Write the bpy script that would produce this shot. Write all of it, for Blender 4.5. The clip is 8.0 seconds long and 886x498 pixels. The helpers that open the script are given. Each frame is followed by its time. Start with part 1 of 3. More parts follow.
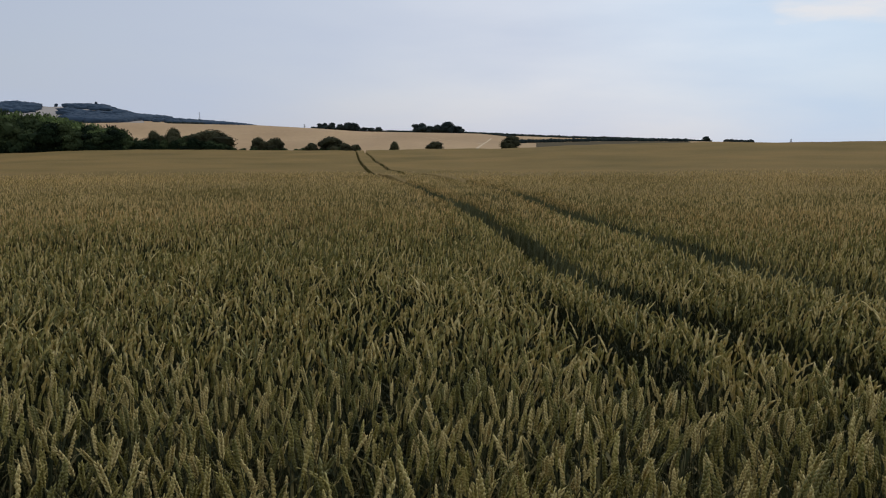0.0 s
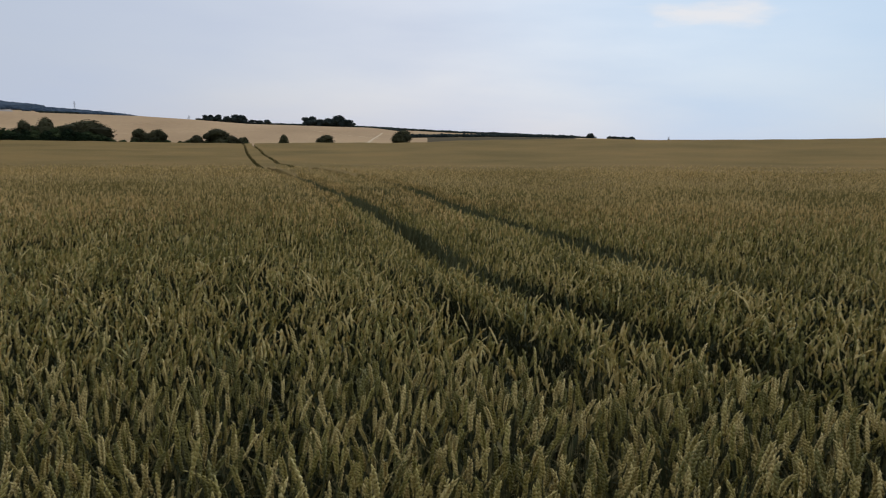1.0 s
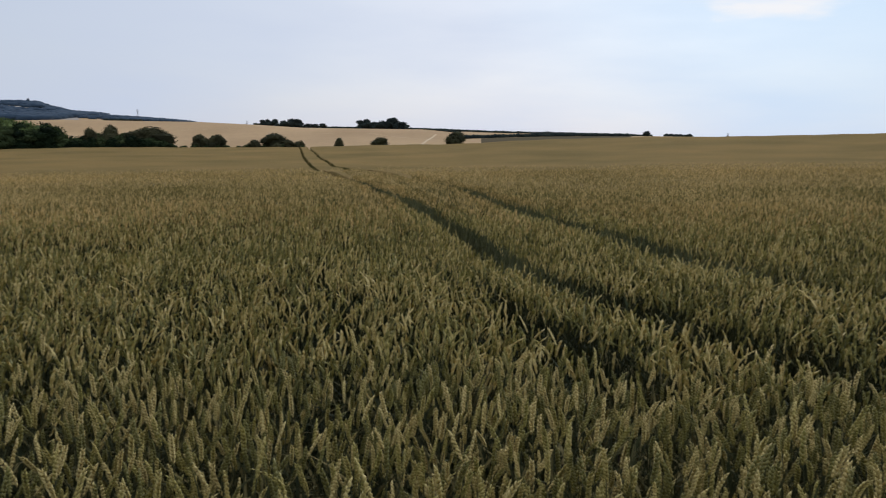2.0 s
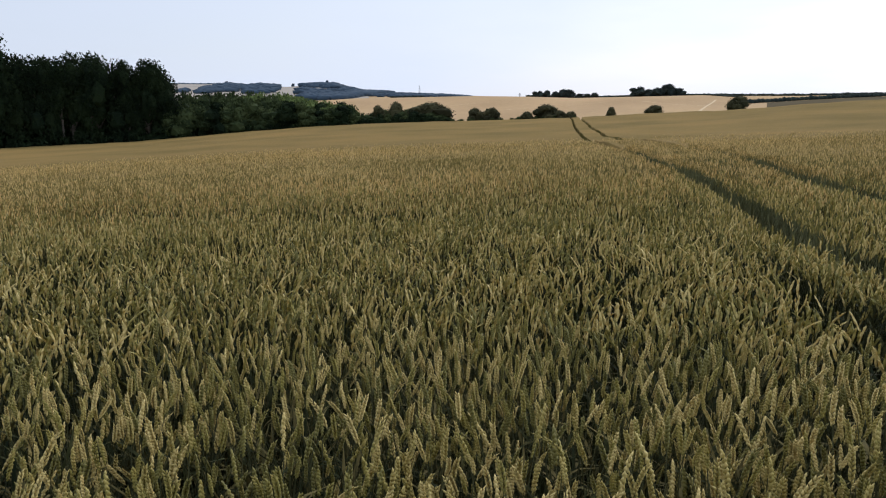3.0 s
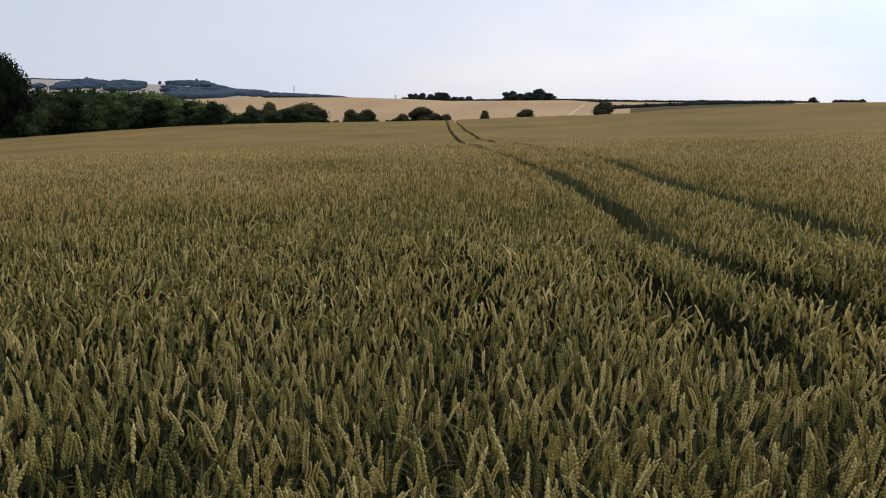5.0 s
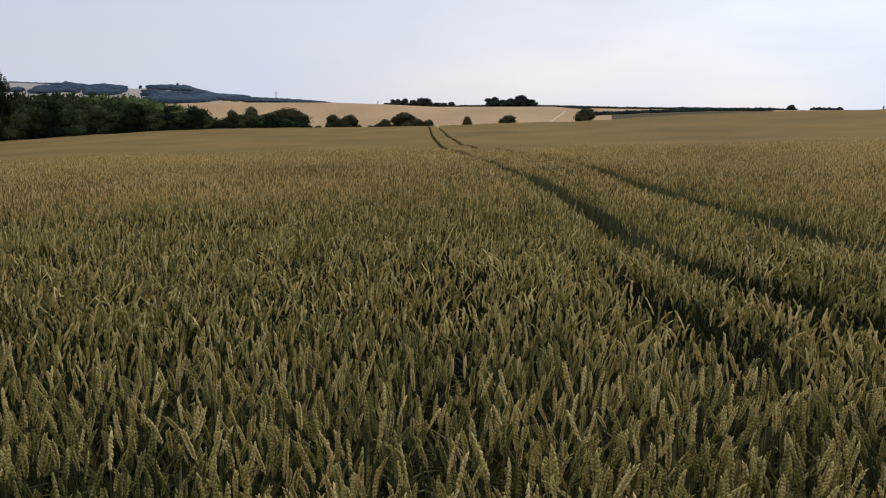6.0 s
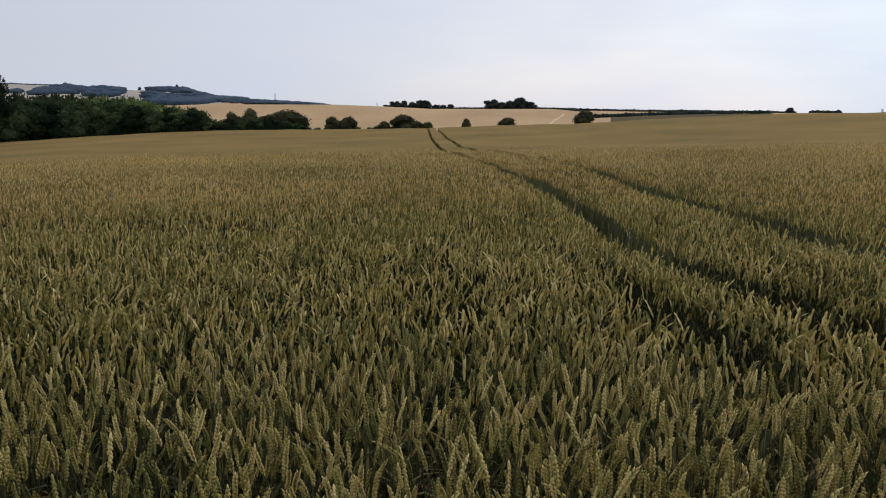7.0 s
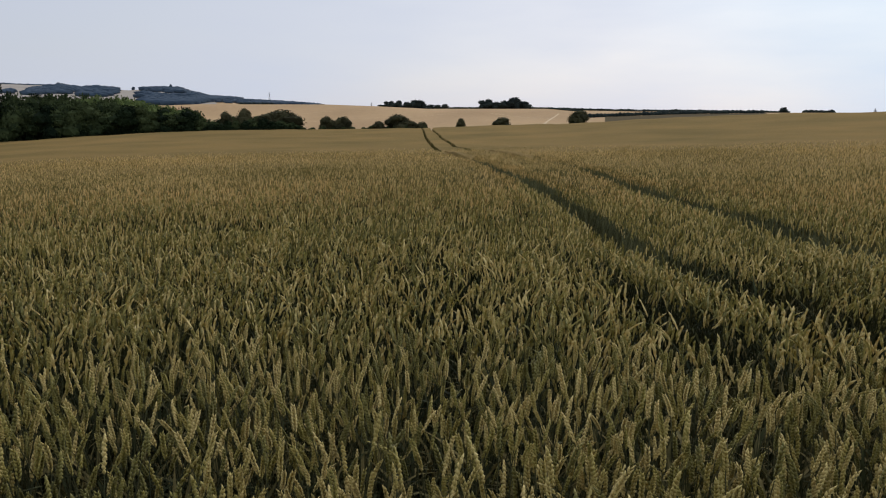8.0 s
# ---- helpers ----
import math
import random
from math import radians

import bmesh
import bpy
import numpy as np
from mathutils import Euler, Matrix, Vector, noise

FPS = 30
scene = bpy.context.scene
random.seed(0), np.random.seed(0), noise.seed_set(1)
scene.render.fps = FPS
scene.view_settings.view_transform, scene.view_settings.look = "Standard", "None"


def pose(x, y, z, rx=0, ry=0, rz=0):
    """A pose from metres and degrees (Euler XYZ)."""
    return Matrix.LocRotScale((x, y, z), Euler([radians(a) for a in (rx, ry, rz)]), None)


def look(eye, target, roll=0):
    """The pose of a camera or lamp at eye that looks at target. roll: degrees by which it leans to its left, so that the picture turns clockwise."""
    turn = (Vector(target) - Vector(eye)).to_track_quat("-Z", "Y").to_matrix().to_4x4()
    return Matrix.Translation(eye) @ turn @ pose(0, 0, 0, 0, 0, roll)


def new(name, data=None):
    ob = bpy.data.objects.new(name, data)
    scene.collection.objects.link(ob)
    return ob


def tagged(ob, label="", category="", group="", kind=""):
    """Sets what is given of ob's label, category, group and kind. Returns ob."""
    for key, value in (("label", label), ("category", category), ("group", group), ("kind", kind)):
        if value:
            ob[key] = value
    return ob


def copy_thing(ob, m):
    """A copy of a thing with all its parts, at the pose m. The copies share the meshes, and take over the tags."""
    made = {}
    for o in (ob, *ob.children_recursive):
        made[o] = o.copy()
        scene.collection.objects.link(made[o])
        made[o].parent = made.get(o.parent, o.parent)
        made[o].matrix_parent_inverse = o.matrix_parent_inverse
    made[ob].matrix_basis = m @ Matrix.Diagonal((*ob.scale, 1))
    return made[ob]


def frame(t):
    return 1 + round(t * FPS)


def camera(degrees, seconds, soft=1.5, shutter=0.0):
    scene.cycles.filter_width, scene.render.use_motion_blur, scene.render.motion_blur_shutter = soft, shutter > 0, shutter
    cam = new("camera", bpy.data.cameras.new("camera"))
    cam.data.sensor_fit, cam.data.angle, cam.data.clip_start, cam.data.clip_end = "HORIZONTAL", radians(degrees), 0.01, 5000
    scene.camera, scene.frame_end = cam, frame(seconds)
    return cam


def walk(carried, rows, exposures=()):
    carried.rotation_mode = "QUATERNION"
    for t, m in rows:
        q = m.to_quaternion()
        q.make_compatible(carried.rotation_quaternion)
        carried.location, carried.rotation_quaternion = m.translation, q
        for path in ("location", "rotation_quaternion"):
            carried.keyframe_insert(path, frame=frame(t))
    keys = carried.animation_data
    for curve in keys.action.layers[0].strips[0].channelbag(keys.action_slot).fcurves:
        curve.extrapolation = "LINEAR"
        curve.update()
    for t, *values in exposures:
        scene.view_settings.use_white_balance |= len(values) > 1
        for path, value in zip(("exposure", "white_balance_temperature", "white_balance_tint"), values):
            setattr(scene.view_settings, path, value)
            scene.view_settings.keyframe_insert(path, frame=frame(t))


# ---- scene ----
cam = camera(58.2, 8.0, soft=1.15, shutter=0.08)
EYE = 1.58
PATH = [
    (0.0, 0.000, 0.00, -7.39, 0.92),
    (0.2, 0.000, -0.17, -7.41, 0.98),
    (0.5, 0.000, -1.17, -7.49, 0.88),
    (0.7, 0.000, -2.68, -7.53, 1.13),
    (0.8, 0.000, -3.88, -7.58, 1.31),
    (1.0, 0.000, -7.83, -7.62, 1.54),
    (1.1, -0.002, -10.40, -7.63, 1.72),
    (1.2, -0.004, -13.10, -7.76, 1.63),
    (1.3, -0.006, -15.08, -7.79, 1.61),
    (1.4, -0.007, -15.85, -7.78, 1.56),
    (1.5, -0.007, -15.56, -7.73, 1.47),
    (1.6, -0.008, -14.38, -7.67, 1.35),
    (1.7, -0.008, -12.47, -7.61, 1.20),
    (1.8, -0.009, -9.98, -7.57, 1.02),
    (1.9, -0.011, -7.06, -7.57, 0.82),
    (2.0, -0.014, -3.88, -7.63, 0.60),
    (2.1, -0.018, -0.60, -7.76, 0.35),
    (2.2, -0.023, 2.64, -7.99, 0.09),
    (2.3, -0.030, 5.66, -8.33, -0.19),
    (2.4, -0.038, 8.74, -8.66, -0.43),
    (2.5, -0.046, 11.40, -9.14, -0.75),
    (2.7, -0.047, 14.51, -9.57, -0.94),
    (3.0, -0.046, 15.52, -9.63, -1.16),
    (3.5, -0.042, 14.12, -9.68, -0.99),
    (4.0, -0.032, 12.88, -9.58, -0.83),
    (4.5, -0.019, 10.53, -9.58, -0.69),
    (5.0, 0.000, 6.61, -9.62, -0.37),
    (5.2, 0.001, 5.91, -9.53, -0.28),
    (5.5, 0.002, 5.53, -9.43, -0.21),
    (5.9, 0.003, 5.34, -9.26, -0.13),
    (6.3, 0.003, 5.29, -9.16, -0.09),
    (6.5, 0.003, 5.25, -9.15, -0.09),
    (7.0, 0.000, 5.24, -9.07, -0.01),
    (7.5, 0.000, 4.92, -9.03, 0.06),
    (8.0, 0.000, 4.86, -9.08, -0.04),
]


def aim(x, yaw, pitch, roll):
    eye = Vector((x, 0, EYE))
    ahead = Vector((-math.sin(radians(yaw)) * math.cos(radians(pitch)), math.cos(radians(yaw)) * math.cos(radians(pitch)), math.sin(radians(pitch))))
    return look(eye, eye + ahead, roll)


walk(cam, [(t, aim(x, yaw, pitch, roll)) for t, x, yaw, pitch, roll in PATH],
     [(0.0, -0.43, 6270, 9), (0.5, -0.42, 6270, 9), (1.0, -0.38, 6270, 9), (2.5, 0.0, 6350, 9), (3.0, 0.2, 6400, 9), (3.5, 0.16, 6450, 9),
      (4.5, 0.05, 6510, 10), (5.0, -0.02, 6560, 10), (6.5, -0.11, 6640, 10), (8.0, -0.17, 6640, 10)])

# ---- light: a pale, thinly clouded evening sky ----
SUN_AT, SUN_UP = 15.0, 32.0     # bearing clockwise from +y, height, degrees
world = bpy.data.worlds.new("evening_sky")
world.use_nodes = True
scene.world = world
wt = world.node_tree
wt.nodes.clear()
sky = wt.nodes.new("ShaderNodeTexSky")
sky.sky_type, sky.sun_disc = "NISHITA", False
sky.sun_elevation, sky.sun_rotation = radians(SUN_UP), radians(SUN_AT)
sky.air_density, sky.dust_density, sky.ozone_density = 1.0, 2.0, 1.5
co = wt.nodes.new("ShaderNodeTexCoord")
stretch = wt.nodes.new("ShaderNodeMapping")
stretch.inputs["Scale"].default_value = (1.6, 1.6, 7.0)
puffs = wt.nodes.new("ShaderNodeTexNoise")
puffs.inputs["Scale"].default_value, puffs.inputs["Detail"].default_value, puffs.inputs["Roughness"].default_value = 1.7, 5.0, 0.5
thick = wt.nodes.new("ShaderNodeMapRange")
thick.inputs["From Min"].default_value, thick.inputs["From Max"].default_value = 0.35, 0.75
thick.inputs["To Min"].default_value, thick.inputs["To Max"].default_value = 0.82, 0.98
veil = wt.nodes.new("ShaderNodeMix")
veil.data_type = "RGBA"
back = wt.nodes.new("ShaderNodeBackground")
back.inputs["Strength"].default_value = 0.107
out = wt.nodes.new("ShaderNodeOutputWorld")
wt.links.new(co.outputs["Generated"], stretch.inputs["Vector"])
wt.links.new(stretch.outputs["Vector"], puffs.inputs["Vector"])
wt.links.new(puffs.outputs["Fac"], thick.inputs["Value"])
# the cloud thins out to one side
toward = wt.nodes.new("ShaderNodeVectorMath")
toward.operation = "DOT_PRODUCT"
toward.inputs[1].default_value = (math.sin(radians(32)) * math.cos(radians(22)), math.cos(radians(32)) * math.cos(radians(22)), math.sin(radians(22)))
thin = wt.nodes.new("ShaderNodeMapRange")
thin.interpolation_type = "SMOOTHSTEP"
thin.inputs["From Min"].default_value, thin.inputs["From Max"].default_value = 0.86, 1.0
tint = wt.nodes.new("ShaderNodeMix")
tint.data_type = "RGBA"
tint.inputs["A"].default_value, tint.inputs["B"].default_value = (6.68, 7.31, 8.77, 1), (5.6, 7.3, 9.3, 1)
wt.links.new(co.outputs["Generated"], toward.inputs[0])
wt.links.new(toward.outputs["Value"], thin.inputs["Value"])
wt.links.new(thin.outputs["Result"], tint.inputs["Factor"])
# and is a little heavier, so duller, towards the wood
aside = wt.nodes.new("ShaderNodeSeparateXYZ")
dull = wt.nodes.new("ShaderNodeMapRange")
dull.inputs["From Min"].default_value, dull.inputs["From Max"].default_value = -0.75, 0.4
dull.inputs["To Min"].default_value, dull.inputs["To Max"].default_value = 0.84, 1.08
scaled = wt.nodes.new("ShaderNodeVectorMath")
scaled.operation = "SCALE"
wt.links.new(co.outputs["Generated"], aside.inputs[0])
wt.links.new(aside.outputs["X"], dull.inputs["Value"])
wt.links.new(tint.outputs["Result"], scaled.inputs[0])
wt.links.new(dull.outputs["Result"], scaled.inputs["Scale"])
wt.links.new(scaled.outputs[0], veil.inputs["B"])
wt.links.new(thick.outputs["Result"], veil.inputs["Factor"])
wt.links.new(sky.outputs["Color"], veil.inputs["A"])
# one bright wisp of cloud, low in the clearer part of the sky
far_off = wt.nodes.new("ShaderNodeVectorMath")
far_off.operation = "DISTANCE"
flat = wt.nodes.new("ShaderNodeVectorMath")
flat.operation = "MULTIPLY"
flat.inputs[1].default_value = (1.0, 1.0, 5.0)
wisp_at = (math.sin(radians(26)) * math.cos(radians(8.5)), math.cos(radians(26)) * math.cos(radians(8.5)), 5 * math.sin(radians(8.8)))
far_off.inputs[1].default_value = wisp_at
shred = wt.nodes.new("ShaderNodeMath")
shred.operation = "MULTIPLY_ADD"
shred.inputs[1].default_value = 0.22
wisp = wt.nodes.new("ShaderNodeMapRange")
wisp.interpolation_type = "SMOOTHSTEP"
wisp.inputs["From Min"].default_value, wisp.inputs["From Max"].default_value = 0.21, 0.11
wisp.inputs["To Max"].default_value = 0.95
small = wt.nodes.new("ShaderNodeTexNoise")
small.inputs["Scale"].default_value, small.inputs["Detail"].default_value = 9.0, 4.0
lit = wt.nodes.new("ShaderNodeMix")
lit.data_type = "RGBA"
lit.inputs["B"].default_value = (10.0, 9.8, 9.9, 1)
wt.links.new(co.outputs["Generated"], flat.inputs[0])
wt.links.new(stretch.outputs["Vector"], small.inputs["Vector"])
wt.links.new(flat.outputs[0], far_off.inputs[0])
wt.links.new(small.outputs["Fac"], shred.inputs[0])
wt.links.new(far_off.outputs["Value"], shred.inputs[2])
wt.links.new(shred.outputs[0], wisp.inputs["Value"])
wt.links.new(wisp.outputs["Result"], lit.inputs["Factor"])
wt.links.new(veil.outputs["Result"], lit.inputs["A"])
wt.links.new(lit.outputs["Result"], back.inputs["Color"])
wt.links.new(back.outputs["Background"], out.inputs["Surface"])
sun = new("sun", bpy.data.lights.new("sun", "SUN"))
sun.data.energy, sun.data.angle, sun.data.color = 1.2, radians(11), (1.0, 0.9, 0.76)
sun.matrix_world = look((0, 0, 60), Vector((0, 0, 60)) - Vector((
    math.sin(radians(SUN_AT)) * math.cos(radians(SUN_UP)), math.cos(radians(SUN_AT)) * math.cos(radians(SUN_UP)), math.sin(radians(SUN_UP)))))


# ---- materials ----
def surface(name, tones, scale=1.0, fine=30.0, rough=0.75, bump=0.3, random_part=0.0, through_light=0.0, stretch=(1, 1, 1), gloss=0.12):
    """A procedural surface: tones blend by a broad noise, broken up by a fine one; pieces of a mesh may differ at random."""
    m = bpy.data.materials.new(name)
    m.use_nodes = True
    n, l = m.node_tree.nodes, m.node_tree.links
    b = n["Principled BSDF"]
    b.inputs["Roughness"].default_value = rough
    b.inputs["Specular IOR Level"].default_value = gloss
    geo = n.new("ShaderNodeNewGeometry")
    mp = n.new("ShaderNodeMapping")
    mp.inputs["Scale"].default_value = stretch
    l.new(geo.outputs["Position"], mp.inputs["Vector"])
    broad, grain = n.new("ShaderNodeTexNoise"), n.new("ShaderNodeTexNoise")
    broad.inputs["Scale"].default_value, broad.inputs["Detail"].default_value = scale, 4
    grain.inputs["Scale"].default_value, grain.inputs["Detail"].default_value = fine, 3
    l.new(mp.outputs["Vector"], broad.inputs["Vector"])
    l.new(mp.outputs["Vector"], grain.inputs["Vector"])
    add = n.new("ShaderNodeMath")
    add.operation = "MULTIPLY_ADD"
    add.inputs[1].default_value, add.inputs[2].default_value = 0.45, -0.225
    l.new(grain.outputs["Fac"], add.inputs[0])
    tot = n.new("ShaderNodeMath")
    tot.operation = "ADD"
    l.new(broad.outputs["Fac"], tot.inputs[0])
    l.new(add.outputs[0], tot.inputs[1])
    fac = tot
    if random_part:
        r = n.new("ShaderNodeMath")
        r.operation = "MULTIPLY_ADD"
        r.inputs[1].default_value, r.inputs[2].default_value = random_part, -random_part / 2
        l.new(geo.outputs["Random Per Island"], r.inputs[0])
        fac = n.new("ShaderNodeMath")
        fac.operation = "ADD"
        l.new(tot.outputs[0], fac.inputs[0])
        l.new(r.outputs[0], fac.inputs[1])
    ramp = n.new("ShaderNodeValToRGB")
    l.new(fac.outputs[0], ramp.inputs["Fac"])
    e = ramp.color_ramp.elements
    while len(e) < len(tones):
        e.new(0.5)
    for k, tone in enumerate(tones):
        e[k].position, e[k].color = 0.28 + 0.44 * k / max(1, len(tones) - 1), (*tone, 1)
    l.new(ramp.outputs["Color"], b.inputs["Base Color"])
    if bump:
        bp = n.new("ShaderNodeBump")
        bp.inputs["Strength"].default_value, bp.inputs["Distance"].default_value = bump, 0.4 / fine
        l.new(grain.outputs["Fac"], bp.inputs["Height"])
        l.new(bp.outputs["Normal"], b.inputs["Normal"])
    if through_light:
        tr, mix = n.new("ShaderNodeBsdfTranslucent"), n.new("ShaderNodeMixShader")
        l.new(ramp.outputs["Color"], tr.inputs["Color"])
        mix.inputs["Fac"].default_value = through_light
        l.new(b.outputs["BSDF"], mix.inputs[1])
        l.new(tr.outputs["BSDF"], mix.inputs[2])
        l.new(mix.outputs["Shader"], n["Material Output"].inputs["Surface"])
    return m


EAR = surface("wheat_ear", [(0.190, 0.170, 0.046), (0.315, 0.264, 0.064), (0.425, 0.336, 0.103), (0.61, 0.472, 0.180)], 2.2, 90, 0.55, 0.3, 0.7, through_light=0.05, gloss=0.3)
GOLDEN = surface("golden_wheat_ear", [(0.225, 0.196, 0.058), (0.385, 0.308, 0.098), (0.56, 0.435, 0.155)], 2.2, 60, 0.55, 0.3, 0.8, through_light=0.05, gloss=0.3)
# redder ear tones, mainly for the farther crop where only tips show
REDDER = surface("redder_wheat_ear", [(0.215, 0.165, 0.050), (0.455, 0.330, 0.116), (0.70, 0.490, 0.200)], 0.3, 60, 0.75, 0.2, 0.85)
# leaf and stem tones are kept very low to hold the gaps' shade
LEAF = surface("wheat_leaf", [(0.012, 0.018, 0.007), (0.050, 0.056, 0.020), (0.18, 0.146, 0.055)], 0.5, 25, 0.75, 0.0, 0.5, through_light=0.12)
# lit copy of leaf and stem, for stalks in and beside the tracks
LIT_STALK = surface("lit_wheat_stalk", [(0.088, 0.098, 0.046), (0.175, 0.170, 0.078)], 0.8, 30, 0.75, 0.0, 0.5)
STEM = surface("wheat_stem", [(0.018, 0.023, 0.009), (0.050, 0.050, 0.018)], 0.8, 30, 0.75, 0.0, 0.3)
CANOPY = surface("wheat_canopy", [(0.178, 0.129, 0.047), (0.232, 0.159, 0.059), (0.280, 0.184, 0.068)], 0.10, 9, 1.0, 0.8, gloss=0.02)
# leaf layer under the ears, with the shade between stalks in its colour
UNDER = surface("shaded_understorey", [(0.066, 0.060, 0.021), (0.120, 0.096, 0.033)], 0.5, 12, 1.0, 0.6, gloss=0.0)
SHADED_MASS = surface("shaded_leaf_mass", [(0.026, 0.026, 0.011), (0.056, 0.050, 0.020)], 5.0, 45, 1.0, 0.8, gloss=0.0)
SOIL = surface("soil", [(0.024, 0.020, 0.014), (0.050, 0.038, 0.026)], 3, 40, 0.95, 0.8)
GOLD = surface("ripe_field", [(0.39, 0.252, 0.126), (0.52, 0.345, 0.178)], 0.016, 0.5, 0.95, 0.2, stretch=(1, 0.25, 1))
GOLDPATH = surface("dry_earth", [(0.58, 0.44, 0.27), (0.66, 0.51, 0.32)], 0.05, 2, 0.95, 0.1)
PALE = surface("pale_hill_field", [(0.33, 0.29, 0.25), (0.43, 0.375, 0.315)], 0.006, 0.06, 0.95, 0.0)
MEADOW = surface("rough_grass", [(0.10, 0.11, 0.05), (0.19, 0.16, 0.08)], 0.15, 2, 0.95, 0.3)
GREYFIELD = surface("grey_field", [(0.105, 0.088, 0.058), (0.15, 0.12, 0.076)], 0.03, 0.4, 1.0, 0.1, gloss=0.0)
BARK = surface("bark", [(0.035, 0.03, 0.025), (0.08, 0.067, 0.053)], 2, 14, 0.9, 0.8)
PALEBARK = surface("pale_bark", [(0.06, 0.052, 0.043), (0.12, 0.105, 0.088)], 2, 14, 0.9, 0.6)
# near-black foliage: the wood's thick shade is put into its tone
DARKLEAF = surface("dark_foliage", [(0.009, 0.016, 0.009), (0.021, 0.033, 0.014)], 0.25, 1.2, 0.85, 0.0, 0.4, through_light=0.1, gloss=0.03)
BUSHLEAF = surface("bush_foliage", [(0.026, 0.039, 0.017), (0.072, 0.092, 0.036)], 0.2, 1.2, 0.85, 0.0, 0.5, through_light=0.15, gloss=0.04)
BROWNLEAF = surface("brown_green_foliage", [(0.036, 0.036, 0.019), (0.085, 0.080, 0.039)], 0.2, 1.2, 0.85, 0.0, 0.5, through_light=0.12, gloss=0.03)
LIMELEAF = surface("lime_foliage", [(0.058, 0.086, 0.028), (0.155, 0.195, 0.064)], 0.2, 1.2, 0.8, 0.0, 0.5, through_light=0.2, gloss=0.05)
# distant foliage: haze is mixed into these tones, paler and bluer than near leaves
HAZELEAF = surface("hazed_hill_foliage", [(0.026, 0.036, 0.034), (0.046, 0.058, 0.05)], 0.05, 0.4, 0.9, 0.0, 0.4, through_light=0.1, gloss=0.02)
HAZEWOOD = surface("hazed_wood_foliage", [(0.048, 0.072, 0.102), (0.060, 0.090, 0.124)], 0.01, 0.1, 0.9, 0.0, 0.3)
STEEL = surface("galvanised_steel", [(0.25, 0.26, 0.28), (0.32, 0.33, 0.35)], 0.2, 3, 0.6, 0.0)

# ---- the lie of the land, by bearing and distance from the standpoint ----
CROP = 0.83
EDGE_B = (-180, -75, -43, -36, -32.8, -29, -25, -21, -13, -9, -6, -1.5, 3.4, 5.2, 8.6, 12, 16, 18.4, 23, 27, 32.7, 36.4, 50, 80, 180)
EDGE_E = (-0.8, -1.8, -1.52, -1.36, -1.13, -0.87, -0.64, -0.52, -0.49, -0.41, -0.35, -0.22, -0.11, -0.03, 0.22, 0.34, 0.47, 0.60, 0.62, 0.7, 0.92, 1.04, 1.2, 1.0, -0.8)
BROW_B = (-180, -90, -43, -29, -15, 0, 14, 28, 45, 90, 180)
BROW_E = (-2.2, -3.2, -2.95, -2.6, -2.35, -2.2, -1.95, -1.45, -1.1, -1.2, -2.2)
GOLD_B = (-180, -60, -24, -21.5, -13, -9.5, -6, 2.5, 4.5, 8.5, 12, 16, 19, 23, 60, 180)
GOLD_E = (0.3, 1.0, 1.13, 1.23, 1.24, 1.12, 0.95, 0.93, 0.82, 0.72, 0.70, 0.6, 0.58, 0.55, 0.6, 0.3)
HILL_B = (-180, -60, -33.6, -30, -28.9, -28, -27, -26, -25, -24, -23, -22.4, -21, -19, -15, -13.7, -12, 0, 60, 180)
HILL_E = (0.1, 1.93, 2.23, 2.15, 1.98, 2.08, 1.99, 1.95, 2.03, 2.09, 2.05, 1.84, 1.52, 1.38, 1.15, 1.07, 0.8, 0.5, 0.1, 0.1)
FIELD_R = 120.0
KNOTS = np.array([0.0, 11.0, 26.0, 33.0, 56.0, 84.0, FIELD_R, 135.0, 200.0, 260.0, 480.0, 700.0, 900.0, 1500.0, 3600.0, 4700.0])


def rise(b):
    """Heights at the knots for bearings b (degrees)."""
    edge, brow, gold, hill = (np.interp(b, p, q) for p, q in ((EDGE_B, EDGE_E), (BROW_B, BROW_E), (GOLD_B, GOLD_E), (HILL_B, HILL_E)))
    e = np.stack([brow, brow, brow, edge + 0.86 * (brow - edge), edge + 0.78 * (brow - edge), edge + 0.33 * (brow - edge), edge, edge - 0.55, edge - 0.38, edge - 0.17,
                  edge + 0.47 * (gold - edge), gold, gold - 0.35, np.minimum(gold - 0.06, hill), hill, hill - 0.7], -1)
    z = EYE + KNOTS * np.tan(np.radians(e)) - CROP
    z[..., 0], z[..., 1] = 0.0, 0.30 * z[..., 2]
    z[..., 7:] += 0.3
    return z


